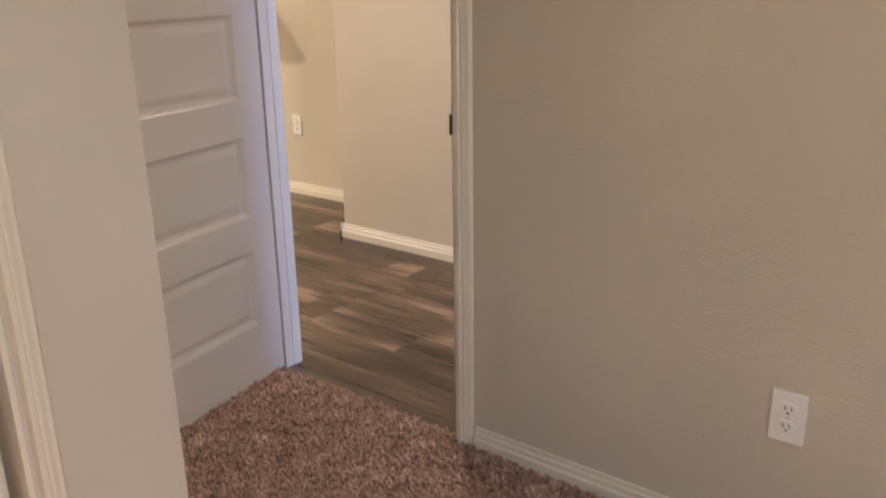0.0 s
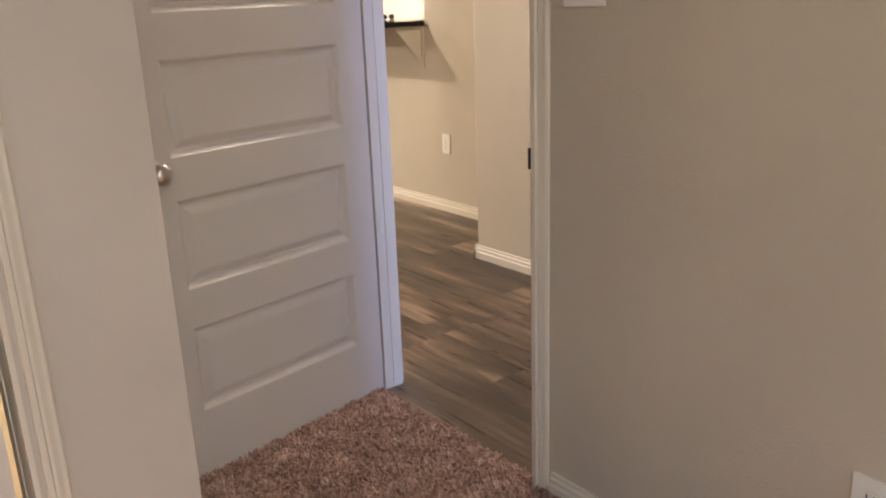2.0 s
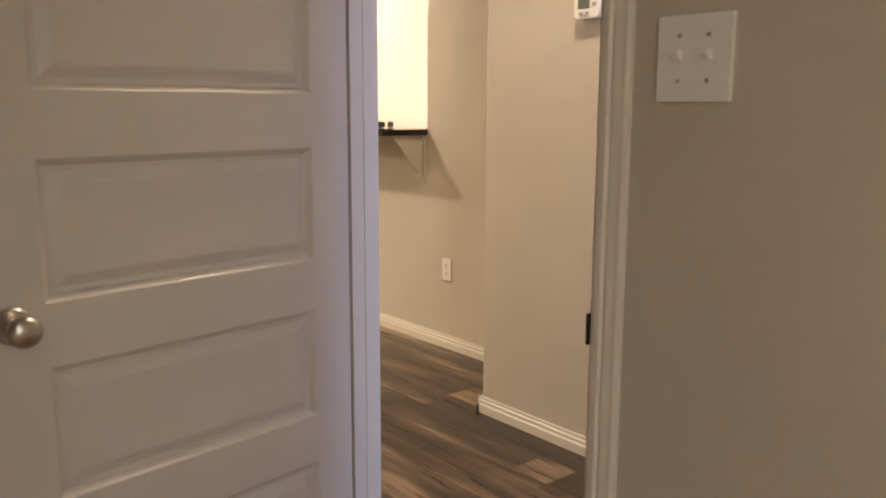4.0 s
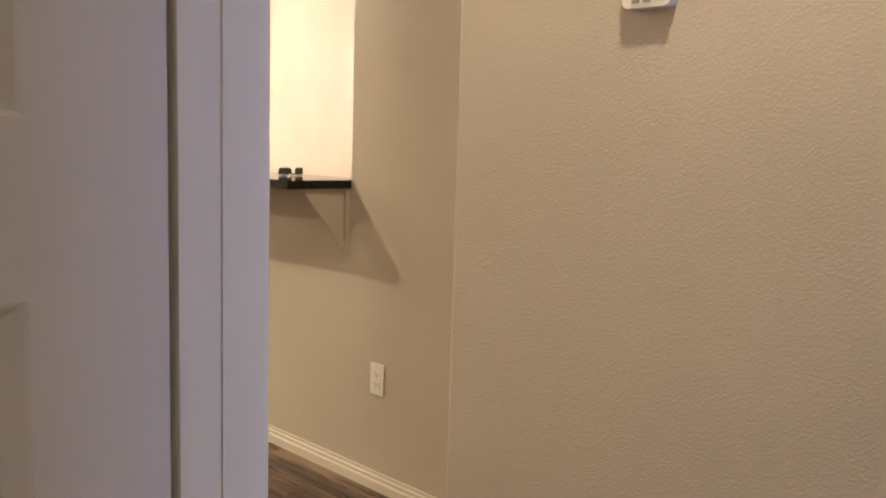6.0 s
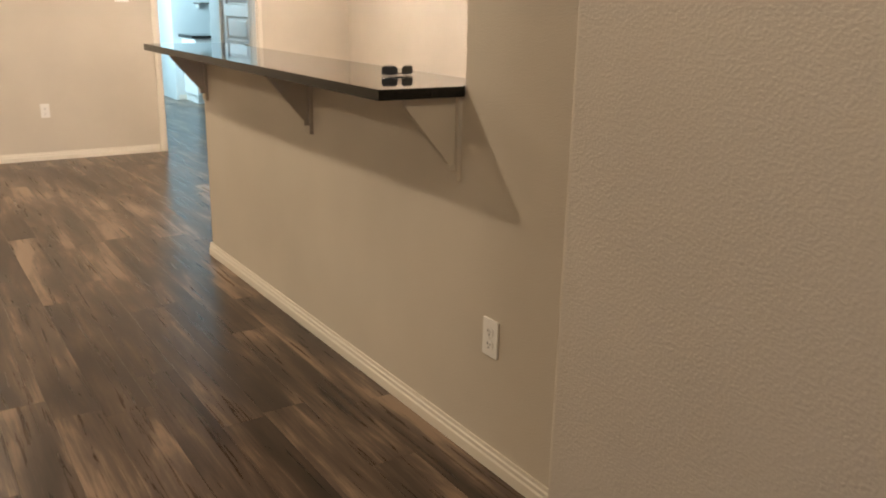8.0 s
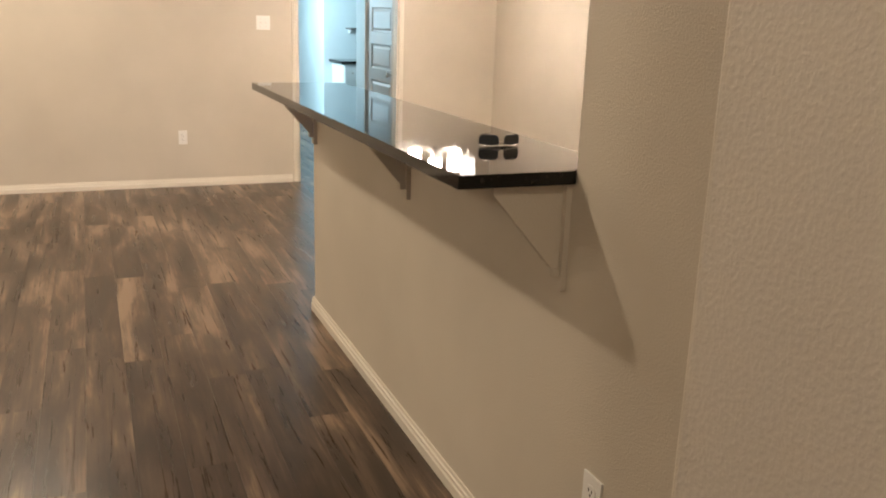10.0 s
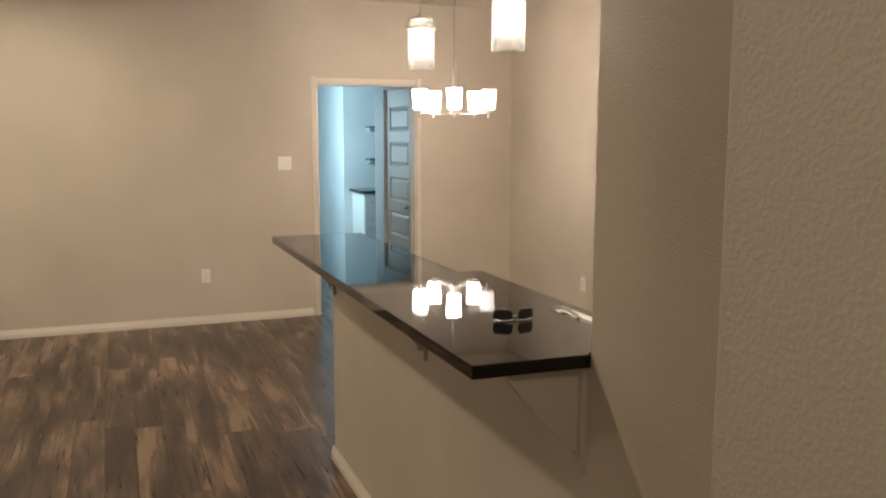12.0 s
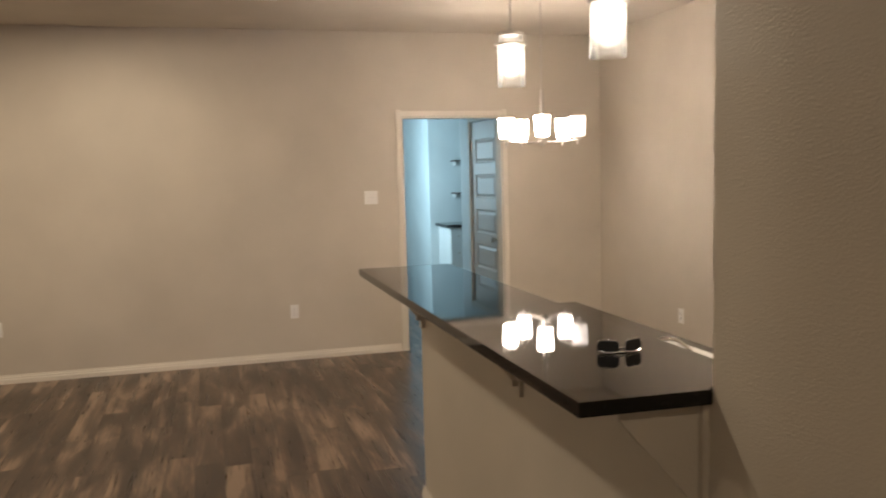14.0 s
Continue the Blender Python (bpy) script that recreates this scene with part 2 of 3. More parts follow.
def lathe(profile, steps=28, at=(0, 0, 0), axis="z", closed=False):
    """A turned solid from (radius, height) pairs."""
    bm = bmesh.new()
    rings = []
    for r, h in profile:
        ring = []
        for k in range(steps):
            w = 2 * math.pi * k / steps
            x, y, z = r * math.cos(w), r * math.sin(w), h
            if axis == "y":
                x, y, z = x, h, y
            elif axis == "x":
                x, y, z = h, x, y
            ring.append(bm.verts.new((x + at[0], y + at[1], z + at[2])))
        rings.append(ring)
    pairs = list(zip(rings, rings[1:]))
    if closed:
        pairs.append((rings[-1], rings[0]))
    for a, b in pairs:
        for k in range(steps):
            bm.faces.new((a[k], a[(k + 1) % steps], b[(k + 1) % steps], b[k]))
    if not closed:
        bm.faces.new(rings[0])
        bm.faces.new(rings[-1])
    return bm


def structure(name, bm, mat, label, category="wall", bevel=0.0):
    ob = new(name, finish(name, bm, mat, bevel))
    return tagged(ob, label, category, "", "structure")


# ---- structure ----
TOP = 2.74          # ceiling height
X_HALL = -0.48      # hall wall, seen from the bedroom door
Y_CORNER = -0.983   # end of the hall wall, where it steps back to the bar
Y_FAR = 5.671       # far wall of the living room
X_EAST = 2.551      # dining wall
X_BED = -1.701      # bedroom side of the bedroom door's wall
X_BED_OUT = -1.600  # hall side of the same wall
DOOR_LO, DOOR_HI, DOOR_TOP = -2.600, -1.849, 2.045
HINGE_WALL = DOOR_HI + 0.042  # wall edge behind the hinge jamb, cut back so the gap shows dark
BAR_END, BAR_TOP, SLAB = 2.352, 1.122, 0.030
Y_CLOSET, X_CLOSET = -2.738, -2.662

HALL_PLAN = [(X_HALL, -6.2), (X_HALL + 0.115, -6.2), (X_HALL + 0.115, Y_CORNER - 0.115), (0.115, Y_CORNER - 0.115),
             (0.115, 0.0), (0, 0.0), (0, Y_CORNER), (X_HALL, Y_CORNER, 1)]
lower = prism(rounded(HALL_PLAN), 0, BAR_TOP - SLAB - 0.002)
upper = prism(rounded([p if k not in (4, 5) else (*p, 1) for k, p in enumerate(HALL_PLAN)]), BAR_TOP - SLAB - 0.002, TOP)
shell = finish("upper", upper, WALL)
lower.from_mesh(shell)
bpy.data.meshes.remove(shell)
structure("wall_hall", lower, WALL, "greige textured wall of the hall stepping back to the bar")
structure("wall_bar", prism(rounded([(0, 0.0), (0.115, 0.0), (0.115, BAR_END, 1), (0, BAR_END, 1)]), 0, BAR_TOP - SLAB - 0.002), WALL,
          "greige half wall under the granite bar top")
structure("wall_far", boxes(((-4.6, Y_FAR, 0), (0.692, Y_FAR + 0.115, TOP)), ((1.595, Y_FAR, 0), (X_EAST, Y_FAR + 0.115, TOP)),
          ((0.692, Y_FAR, 2.026), (1.595, Y_FAR + 0.115, TOP))), WALL, "greige far wall with a doorway to the washroom")
structure("wall_dining", boxes(((X_EAST, Y_CORNER - 0.115, 0), (X_EAST + 0.115, Y_FAR + 0.115, TOP))), WALL, "greige plain wall of the dining corner")
structure("wall_kitchen", boxes(((0.115, Y_CORNER - 0.115, 0), (X_EAST, Y_CORNER, TOP))), WALL, "greige plain wall behind the kitchen")
structure("wall_living_west", boxes(((-4.715, -1.62, 0), (-4.6, Y_FAR + 0.115, TOP))), WALL, "greige plain wall of the living room")
structure("wall_living_south", boxes(((-6.0, -1.735, 0), (X_BED_OUT, -1.62, TOP))), WALL, "greige wall between bedroom and living room")
structure("wall_bedroom", boxes(((X_BED, -6.2, 0), (X_BED_OUT, DOOR_LO, TOP)), ((X_BED, HINGE_WALL, 0), (X_BED_OUT, -1.735, TOP)),
          ((X_BED, DOOR_LO, DOOR_TOP), (X_BED_OUT, HINGE_WALL, TOP))), WALL, "greige bedroom wall with the doorway to the hall")
CL_LO, CL_HI = -3.65, -2.908
structure("wall_closet", boxes(((CL_HI, Y_CLOSET, 0), (X_CLOSET, Y_CLOSET + 0.10, TOP)), ((-6.0, Y_CLOSET, 0), (CL_LO, Y_CLOSET + 0.10, TOP)),
          ((CL_LO, Y_CLOSET, 2.045), (CL_HI, Y_CLOSET + 0.10, TOP)), ((X_CLOSET - 0.10, Y_CLOSET + 0.10, 0), (X_CLOSET, -1.735, TOP))), SMOOTH,
          "pale painted closet wall beside the bedroom door")
# The bedroom window openings here and in the south wall are added, unseen.
structure("wall_bedroom_west", boxes(((-6.115, -6.2, 0), (-6.0, -5.5, TOP)), ((-6.115, -3.7, 0), (-6.0, -1.62, TOP)), ((-6.115, -5.5, 0), (-6.0, -3.7, 0.75)),
          ((-6.115, -5.5, 2.15), (-6.0, -3.7, TOP))), WALL, "greige bedroom wall with an added, unseen window")
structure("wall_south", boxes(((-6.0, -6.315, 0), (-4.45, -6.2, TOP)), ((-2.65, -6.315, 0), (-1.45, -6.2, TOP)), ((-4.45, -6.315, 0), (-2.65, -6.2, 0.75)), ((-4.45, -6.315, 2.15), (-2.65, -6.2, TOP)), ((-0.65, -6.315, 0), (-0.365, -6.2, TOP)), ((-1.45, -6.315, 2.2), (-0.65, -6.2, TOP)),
          ((-1.45, -6.315, 0), (-0.65, -6.2, 0.4))), WALL, "greige end wall with a tall hall window and an added, unseen bedroom window")
structure("ceiling", boxes(((-6.115, -6.315, TOP), (X_EAST + 0.115, Y_FAR + 0.115, TOP + 0.1))), CEILING, "tan textured ceiling", "ceiling")
structure("ceiling_washroom", boxes(((0.3, Y_FAR + 0.115, TOP), (4.3, 11.6, TOP + 0.1))), WASH, "pale washroom ceiling", "ceiling")
structure("floor", boxes(((-6.115, -6.315, -0.12), (4.3, 11.6, -0.012))), SLOT, "dark concrete slab under the flooring", "floor")

# The two bedroom panes close openings added for the fill lamps.
for name, lo, hi in (("added_window_1", (-6.07, -5.5, 0.75), (-6.06, -3.7, 2.15)), ("window_2", (-1.45, -6.265, 0.4), (-0.65, -6.255, 2.2)), ("added_window_3", (-4.45, -6.265, 0.75), (-2.65, -6.255, 2.15))):
    w = structure(name, boxes((lo, hi)), GLASS, "clear glass window pane in a plain opening out of view", "window")
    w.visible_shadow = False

# washroom beyond the far door
structure("wall_washroom_west", boxes(((0.45, Y_FAR + 0.115, 0), (0.55, 11.5, TOP))), WASH, "pale washroom wall in cool daylight")
structure("wall_washroom_east", boxes(((1.72, Y_FAR + 0.115, 0), (1.82, 6.16, TOP)), ((1.72, 6.98, 0), (1.82, 7.36, TOP)), ((1.72, 6.16, 2.05), (1.82, 6.98, TOP))),
          WASH, "pale washroom wall with a closed linen door")
structure("wall_washroom_back", boxes(((1.92, 9.5, 0), (4.2, 9.6, TOP)), ((1.92, 9.6, 0), (2.02, 11.5, TOP)), ((0.45, 11.5, 0), (2.02, 11.6, TOP)), ((4.2, 7.26, 0), (4.3, 9.6, TOP)),
          ((1.82, 7.26, 0), (4.2, 7.36, TOP))), WASH, "pale washroom back wall")

# baseboards with a stepped profile: each run is drawn along one axis
BASE_H = 0.068


def baseboard(along, lo, hi, wall, side, ends=(0, 0)):
    """A run along x or y between lo and hi on the wall plane, standing out to one side."""
    steps = [(0, 0.0), (0.014, 0.0), (0.014, 0.034), (0.010, 0.040), (0.010, 0.052), (0.006, 0.056), (0.005, BASE_H), (0, BASE_H)]
    poly = [(wall + side * d, h) for d, h in steps]
    bm = prism(poly, lo, hi, axis=0 if along == "x" else 1)
    return structure("baseboard", bm, TRIM, "off-white stepped wooden baseboard", "baseboard")


baseboard("y", -6.2, Y_CORNER + 0.014, X_HALL, -1)
baseboard("x", X_HALL - 0.014, 0, Y_CORNER, 1)
baseboard("y", Y_CORNER + 0.014, BAR_END + 0.014, 0, -1)
baseboard("x", 0, 0.115, BAR_END, 1)
baseboard("x", -4.6, 0.635, Y_FAR, -1)
baseboard("x", 1.652, X_EAST, Y_FAR, -1)
baseboard("y", 2.4, Y_FAR, X_EAST, -1)
baseboard("y", -6.2, DOOR_LO - 0.060, X_BED, -1)
baseboard("y", -6.2, DOOR_LO - 0.060, X_BED_OUT, 1)
baseboard("x", CL_HI + 0.046, X_CLOSET, Y_CLOSET, -1)
baseboard("y", 5.8, 11.5, 0.55, 1)
baseboard("x", 1.95, 4.2, 9.5, -1)
baseboard("x", 0.55, 1.92, 11.5, -1)

CASING = [(0, 0.0), (0.0, 0.017), (0.014, 0.017), (0.019, 0.012), (0.026, 0.014), (0.040, 0.011), (0.050, 0.011), (0.057, 0.007), (0.057, 0.0)]


def door_trim(name, plane, side, axis, lo, hi, top, label, narrow=1.0):
    """Casing on one face of a wall: two legs and a head, of a moulded profile. axis: the one along the wall."""
    other = "x" if axis == "y" else "y"
    thing = base(name, (0, 0, 0), label, "door casing", kind="structure")
    for edge, sign in ((lo - 0.005, -1), (hi + 0.009, 1)):
        poly = []
        for a, d in CASING:
            along, out = edge + sign * a * narrow, plane + side * d
            poly.append((out, along) if axis == "y" else (along, out))
        part("casing_leg", prism(poly, 0, top + 0.062), TRIM, thing)
    poly = []
    for a, d in CASING:
        z, out = top + 0.005 + a * narrow, plane + side * d
        poly.append((out, z) if axis == "y" else (out, z))
    part("casing_head", prism(poly, lo - 0.004, hi + 0.004, axis=1 if axis == "y" else 0), TRIM, thing)
    return thing


door_trim("trim", X_BED, -1, "y", DOOR_LO, DOOR_HI, DOOR_TOP, "off-white moulded casing round the bedroom doorway", 0.78)
door_trim("trim", X_BED_OUT, 1, "y", DOOR_LO, DOOR_HI, DOOR_TOP, "off-white moulded casing on the hall side")
door_trim("trim", Y_FAR, -1, "x", 0.692, 1.595, 2.026, "beige moulded casing round the washroom doorway", 0.75)
door_trim("trim", Y_CLOSET, -1, "x", CL_LO, CL_HI, 2.045, "cream moulded casing round the closet doorway", 0.62)
door_trim("trim", 1.72, -1, "y", 6.16, 6.98, 2.05, "pale casing round the linen door")


def jamb(axis, lo, hi, face0, face1, top):
    """The lining of an opening with its stops."""
    thing = base("trim", (0, 0, 0), "off-white door jamb lining with a stop", "door jamb", kind="structure")

    def slab(name, a0, a1, d0, d1, z0, z1):
        p, q = ((d0, a0, z0), (d1, a1, z1)) if axis == "y" else ((a0, d0, z0), (a1, d1, z1))
        part(name, boxes((p, q)), TRIM, thing, bevel=0.0015)
    slab("jamb_leg", lo - 0.001, lo + 0.012, face0 - 0.003, face1 + 0.003, 0, top)
    slab("jamb_leg", hi - 0.007, hi + (0.001 if axis == "x" else 0.0415), face0 - 0.003 if axis == "x" else face0 + 0.033, face1 + 0.003, 0, top)
    slab("jamb_head", lo + 0.012, hi - 0.012, face0 - 0.003, face1 + 0.003, top - 0.012, top + 0.001)
    s0, s1 = face0 + 0.066, face1
    slab("stop", lo + 0.012, lo + 0.023, s0, s1, 0, top - 0.012)
    slab("stop", hi - 0.0095, hi - 0.007, s0, s1, 0, top - 0.012)
    return thing


bed_jamb = jamb("y", DOOR_LO, DOOR_HI, X_BED, X_BED_OUT, DOOR_TOP)
jamb("x", 0.692, 1.595, Y_FAR, Y_FAR + 0.115, 2.026)
jamb("x", CL_LO, CL_HI, Y_CLOSET, Y_CLOSET + 0.10, 2.045)
part("strike_plate", boxes(((X_BED + 0.002, DOOR_LO + 0.011, 0.86), (X_BED + 0.034, DOOR_LO + 0.0135, 0.93)), ((X_BED - 0.008, DOOR_LO + 0.0115, 0.87), (X_BED + 0.002, DOOR_LO + 0.0165, 0.92))), BRONZE, bed_jamb, "dark bronze strike plate")

# ---- doors ----


def panel_mesh(w, h, side):
    """One moulded panel: the sticking slopes in, a flat, then a raised field. It lies in the xz plane, centred; side is the way it faces."""
    bm = bmesh.new()
    rings = [(0.0, 0.0), (0.003, -0.002), (0.013, -0.014), (0.022, -0.015), (0.040, -0.005), (0.045, -0.0035)]
    loops = []
    for inset, depth in rings:
        a, b = w / 2 - inset, h / 2 - inset
        loops.append([bm.verts.new((x, side * depth, z)) for x, z in ((-a, -b), (a, -b), (a, b), (-a, b))])
    for p, q in zip(loops, loops[1:]):
        for k in range(4):
            bm.faces.new((p[k], p[(k + 1) % 4], q[(k + 1) % 4], q[k]))
    bm.faces.new(loops[-1])
    return bm


def panel_door(name, width, height, at, turn, label, knob=True, group=""):
    """A five-panel door. Its origin is at the hinge; it reaches along +x, and its faces look along y."""
    thick, stile = 0.035, 0.100
    door = base(name, at, label, "door", group, turn)
    rows = [(height * k, height * k + 0.243) for k in (0.0961, 0.271, 0.446, 0.621, 0.796)]
    zs = [0.0] + [z for r in rows for z in r] + [height]
    rails = [((0, 0, 0), (stile, thick, height)), ((width - stile, 0, 0), (width, thick, height))]
    for k in range(0, len(zs), 2):
        rails.append(((stile, 0, zs[k]), (width - stile, thick, zs[k + 1])))
    bm = boxes(*rails)
    bmesh.ops.remove_doubles(bm, verts=bm.verts, dist=1e-5)
    part("door_frame", bm, DOOR, door)
    for face, side in ((0.0, -1), (thick, 1)):
        me = None
        for lo, hi in rows:
            if me is None:
                me = finish("panel", panel_mesh(width - 2 * stile, hi - lo, side), DOOR)
            p = new("panel", me)
            p.parent = door
            p.matrix_basis = pose(width / 2, face, (lo + hi) / 2)
    if knob:
        for face, side in ((0.0, -1), (thick, 1)):
            k = part("knob", lathe([(0.004, 0.0), (0.009, 0.001), (0.009, 0.030), (0.020, 0.036), (0.027, 0.047), (0.0265, 0.058), (0.018, 0.066), (0.004, 0.068)],
                     24, axis="y"), NICKEL, door, "satin nickel round knob", smooth=True)
            k.matrix_basis = pose(width - 0.045, face, 0.875) @ Matrix.Diagonal((1, side, 1, 1))
            rose = part("rose", lathe([(0.004, -0.001), (0.031, -0.0005), (0.031, 0.004), (0.027, 0.008), (0.010, 0.009)], 24, axis="y"), NICKEL, k, smooth=False)
    for z in (0.22, 1.02, 1.80):
        part("hinge", lathe([(0.003, z - 0.046), (0.0065, z - 0.045), (0.0065, z + 0.045), (0.003, z + 0.046)], 12, at=(-0.006, -0.004, 0)), NICKEL, door, "nickel hinge knuckle", smooth=False)
    return door


# Bedroom door, swung open into the bedroom, width and turn fitted to the camera's view.
panel_door("panel_door", 0.775, 2.022, (X_BED + 0.024, -1.814, 0.006), 188.5, "pale greige five-panel door standing open over the carpet")
# Closet door, swung into the closet.
panel_door("panel_door", 0.70, 2.022, (CL_HI - 0.030, Y_CLOSET + 0.012, 0.014), 90, "cream five-panel closet door standing open in warm light")
# Linen door in the washroom, closed.
panel_door("panel_door", 0.80, 2.03, (1.733, 6.97, 0.012), -90, "pale five-panel linen door, closed, in cool daylight")

# ---- bar, kitchen ----


def bracket(y):
    """A gusset that carries the bar top: a wedge, a cleat on the wall and a small foot."""
    thing = base("bar_bracket", (0, y, 0), "greige painted triangular bracket under the bar top", "bracket", "brackets under the bar")
    under = BAR_TOP - SLAB - 0.002
    part("gusset", prism([(-0.005, under), (-0.185, under), (-0.185, under - 0.018), (-0.030, under - 0.196), (-0.005, under - 0.196)], -0.009, 0.009, axis=1), WALL, thing)
    part("cleat", boxes(((-0.014, -0.024, under - 0.246), (0.001, 0.024, under))), WALL, thing, bevel=0.002)
    part("foot", boxes(((-0.034, -0.015, under - 0.212), (-0.013, 0.015, under - 0.194))), WALL, thing, bevel=0.004)
    return thing


for y in (0.026, 1.040, 2.295):
    bracket(y)


def worktop(name, poly, z0, z1, label, category):
    bm = prism(poly, z0, z1)
    ob = new(name, finish(name, bm, GRANITE, 0.0135, False, 8))
    return tagged(ob, label, category)


worktop("bar_counter", [(-0.278, -0.004), (-0.0015, -0.010), (-0.0015, 0.0015), (0.148, 0.0015), (0.148, BAR_END + 0.01), (-0.278, BAR_END + 0.01)], BAR_TOP - SLAB, BAR_TOP,
        "polished black granite bar top on the half wall", "bar counter")


def base_cabinet(x0, x1, y0, y1):
    thing = base("base_cabinet", (0, 0, 0), "white painted kitchen base cabinet under the granite", "cabinet", "kitchen base cabinets")
    part("body", boxes(((x0, y0, 0.10), (x1 - 0.02, y1, 0.868)), ((x0, y0, 0), (x1 - 0.09, y1, 0.10))), CABINET, thing)
    d = part("cabinet_door", boxes(((x1 - 0.02, y0 + 0.004, 0.11), (x1, y1 - 0.004, 0.86))), CABINET, thing, bevel=0.003)
    part("handle", boxes(((x1, y1 - 0.06, 0.70), (x1 + 0.028, y1 - 0.048, 0.82))), NICKEL, d, bevel=0.003)
    return thing


for k in range(4):
    base_cabinet(0.118, 0.73, -0.95 + k * 0.81, -0.95 + (k + 1) * 0.81 - 0.003)
SINK = (0.30, 0.66, 0.45, 1.26)
kx, ky = 0.765, 2.31
bm = boxes(((0.118, -0.97, 0.870), (SINK[0], ky, 0.908)), ((SINK[1], -0.97, 0.870), (kx, ky, 0.908)),
           ((SINK[0], -0.97, 0.870), (SINK[1], SINK[2], 0.908)), ((SINK[0], SINK[3], 0.870), (SINK[1], ky, 0.908)))
bmesh.ops.remove_doubles(bm, verts=bm.verts, dist=1e-5)
tagged(new("worktop", finish("worktop", bm, GRANITE)), "polished black granite kitchen worktop behind the bar", "worktop")


def sink():
    thing = base("kitchen_sink", (0, 0, 0), "white enamel sink with a broad rim in the worktop", "sink")
    x0, x1, y0, y1 = SINK
    part("rim", boxes(((x0 - 0.02, y0 - 0.02, 0.9085), (x1 + 0.02, y0 + 0.02, 0.922)), ((x0 - 0.02, y1 - 0.02, 0.9085), (x1 + 0.02, y1 + 0.02, 0.922)),
                      ((x0 - 0.02, y0 + 0.02, 0.9085), (x0 + 0.02, y1 - 0.02, 0.922)), ((x1 - 0.02, y0 + 0.02, 0.9085), (x1 + 0.02, y1 - 0.02, 0.922))), STEEL, thing, bevel=0.004)
    part("basin", boxes(((x0 + 0.02, y0 + 0.02, 0.73), (x1 - 0.02, y1 - 0.02, 0.735)), ((x0 + 0.008, y0 + 0.008, 0.73), (x0 + 0.02, y1 - 0.008, 0.915)),
                        ((x1 - 0.02, y0 + 0.008, 0.73), (x1 - 0.008, y1 - 0.008, 0.915)), ((x0 + 0.02, y0 + 0.008, 0.73), (x1 - 0.02, y0 + 0.02, 0.915)),
                        ((x0 + 0.02, y1 - 0.02, 0.73), (x1 - 0.02, y1 - 0.008, 0.915))), STEEL, thing)


sink()


def tube(points, radius, name, mat, parent, label="", steps=12):
    """A round pipe along a smooth line."""
    curve = bpy.data.curves.new(name, "CURVE")
    curve.dimensions, curve.bevel_depth, curve.bevel_resolution, curve.resolution_u = "3D", radius, 3, steps
    curve.use_fill_caps = True
    s = curve.splines.new("BEZIER")
    s.bezier_points.add(len(points) - 1)
    for b, p in zip(s.bezier_points, points):
        b.co, b.handle_left_type, b.handle_right_type = p, "AUTO", "AUTO"
    ob = new(name, curve)
    me = bpy.data.meshes.new_from_object(ob.evaluated_get(bpy.context.evaluated_depsgraph_get()))
    bpy.data.objects.remove(ob)
    me.name = name
    me.materials.clear()
    me.materials.append(mat)
    made = new(name, me)
    made.parent = parent
    return tagged(made, label)


def faucet():
    thing = base("kitchen_faucet", (0.25, 0.70, 0.908), "chrome single-lever kitchen faucet behind the sink", "faucet")
    part("base_ring", lathe([(0.005, 0), (0.028, 0), (0.028, 0.012), (0.021, 0.020), (0.017, 0.135), (0.019, 0.143), (0.014, 0.156), (0.004, 0.158)], 20), CHROME, thing, smooth=False)
    tube([(0.008, 0, 0.128), (0.035, -0.006, 0.150), (0.075, -0.014, 0.153), (0.120, -0.022, 0.126)], 0.0085, "spout", CHROME, thing)
    part("spout_tip", lathe([(0.004, 0.104), (0.010, 0.105), (0.011, 0.126), (0.004, 0.128)], 16, at=(0.121, -0.022, 0)), CHROME, thing)
    tube([(0, 0, 0.154), (-0.022, 0.014, 0.170), (-0.050, 0.030, 0.172)], 0.005, "lever", CHROME, thing, steps=5)


faucet()


def sunglasses(at, turn):
    """Dark wrap glasses set down on their brow bar: lenses towards -y, temples folded back along the top."""
    thing = base("sunglasses", at, "dark-lensed sunglasses with a chrome frame upside down on the bar top", "sunglasses", turn=turn)
    outline = [(-0.024, 0.005), (-0.018, 0.0015), (0.020, 0.0015), (0.026, 0.006), (0.026, 0.022), (0.020, 0.029), (-0.016, 0.029), (-0.023, 0.023)]
    for s in (-1, 1):
        wrap = pose(s * 0.029, 0.006, 0.0016, 0, 0, s * 24)
        lens = part("lens", prism([(s * x, z) for x, z in outline], -0.0012, 0.0016, axis=1), RUBBER, thing, "dark glossy lens", bevel=0.0006)
        lens.matrix_basis = wrap
        brow = tube([(s * -0.024, -0.001, 0.004), (s * 0.0, -0.002, 0.0006), (s * 0.024, -0.001, 0.003)], 0.0022, "brow_bar", CHROME, thing, steps=4)
        brow.matrix_basis = wrap
        rim = tube([(s * 0.026, 0, 0.004), (s * 0.0265, 0, 0.022), (s * 0.020, 0, 0.0295), (s * -0.016, 0, 0.0295)], 0.0009, "rim", CHROME, thing, steps=4)
        rim.matrix_basis = wrap
        tube([(s * 0.052, 0.019, 0.006), (s * 0.044, 0.030 + s * 0.003, 0.006), (s * 0.0, 0.034 + s * 0.004, 0.006), (s * -0.046, 0.030 + s * 0.004, 0.010)], 0.0018, "temple", CHROME, thing, steps=4)
    tube([(-0.010, 0.000, 0.008), (0, -0.004, 0.004), (0.010, 0.000, 0.008)], 0.0016, "bridge", CHROME, thing, steps=4)


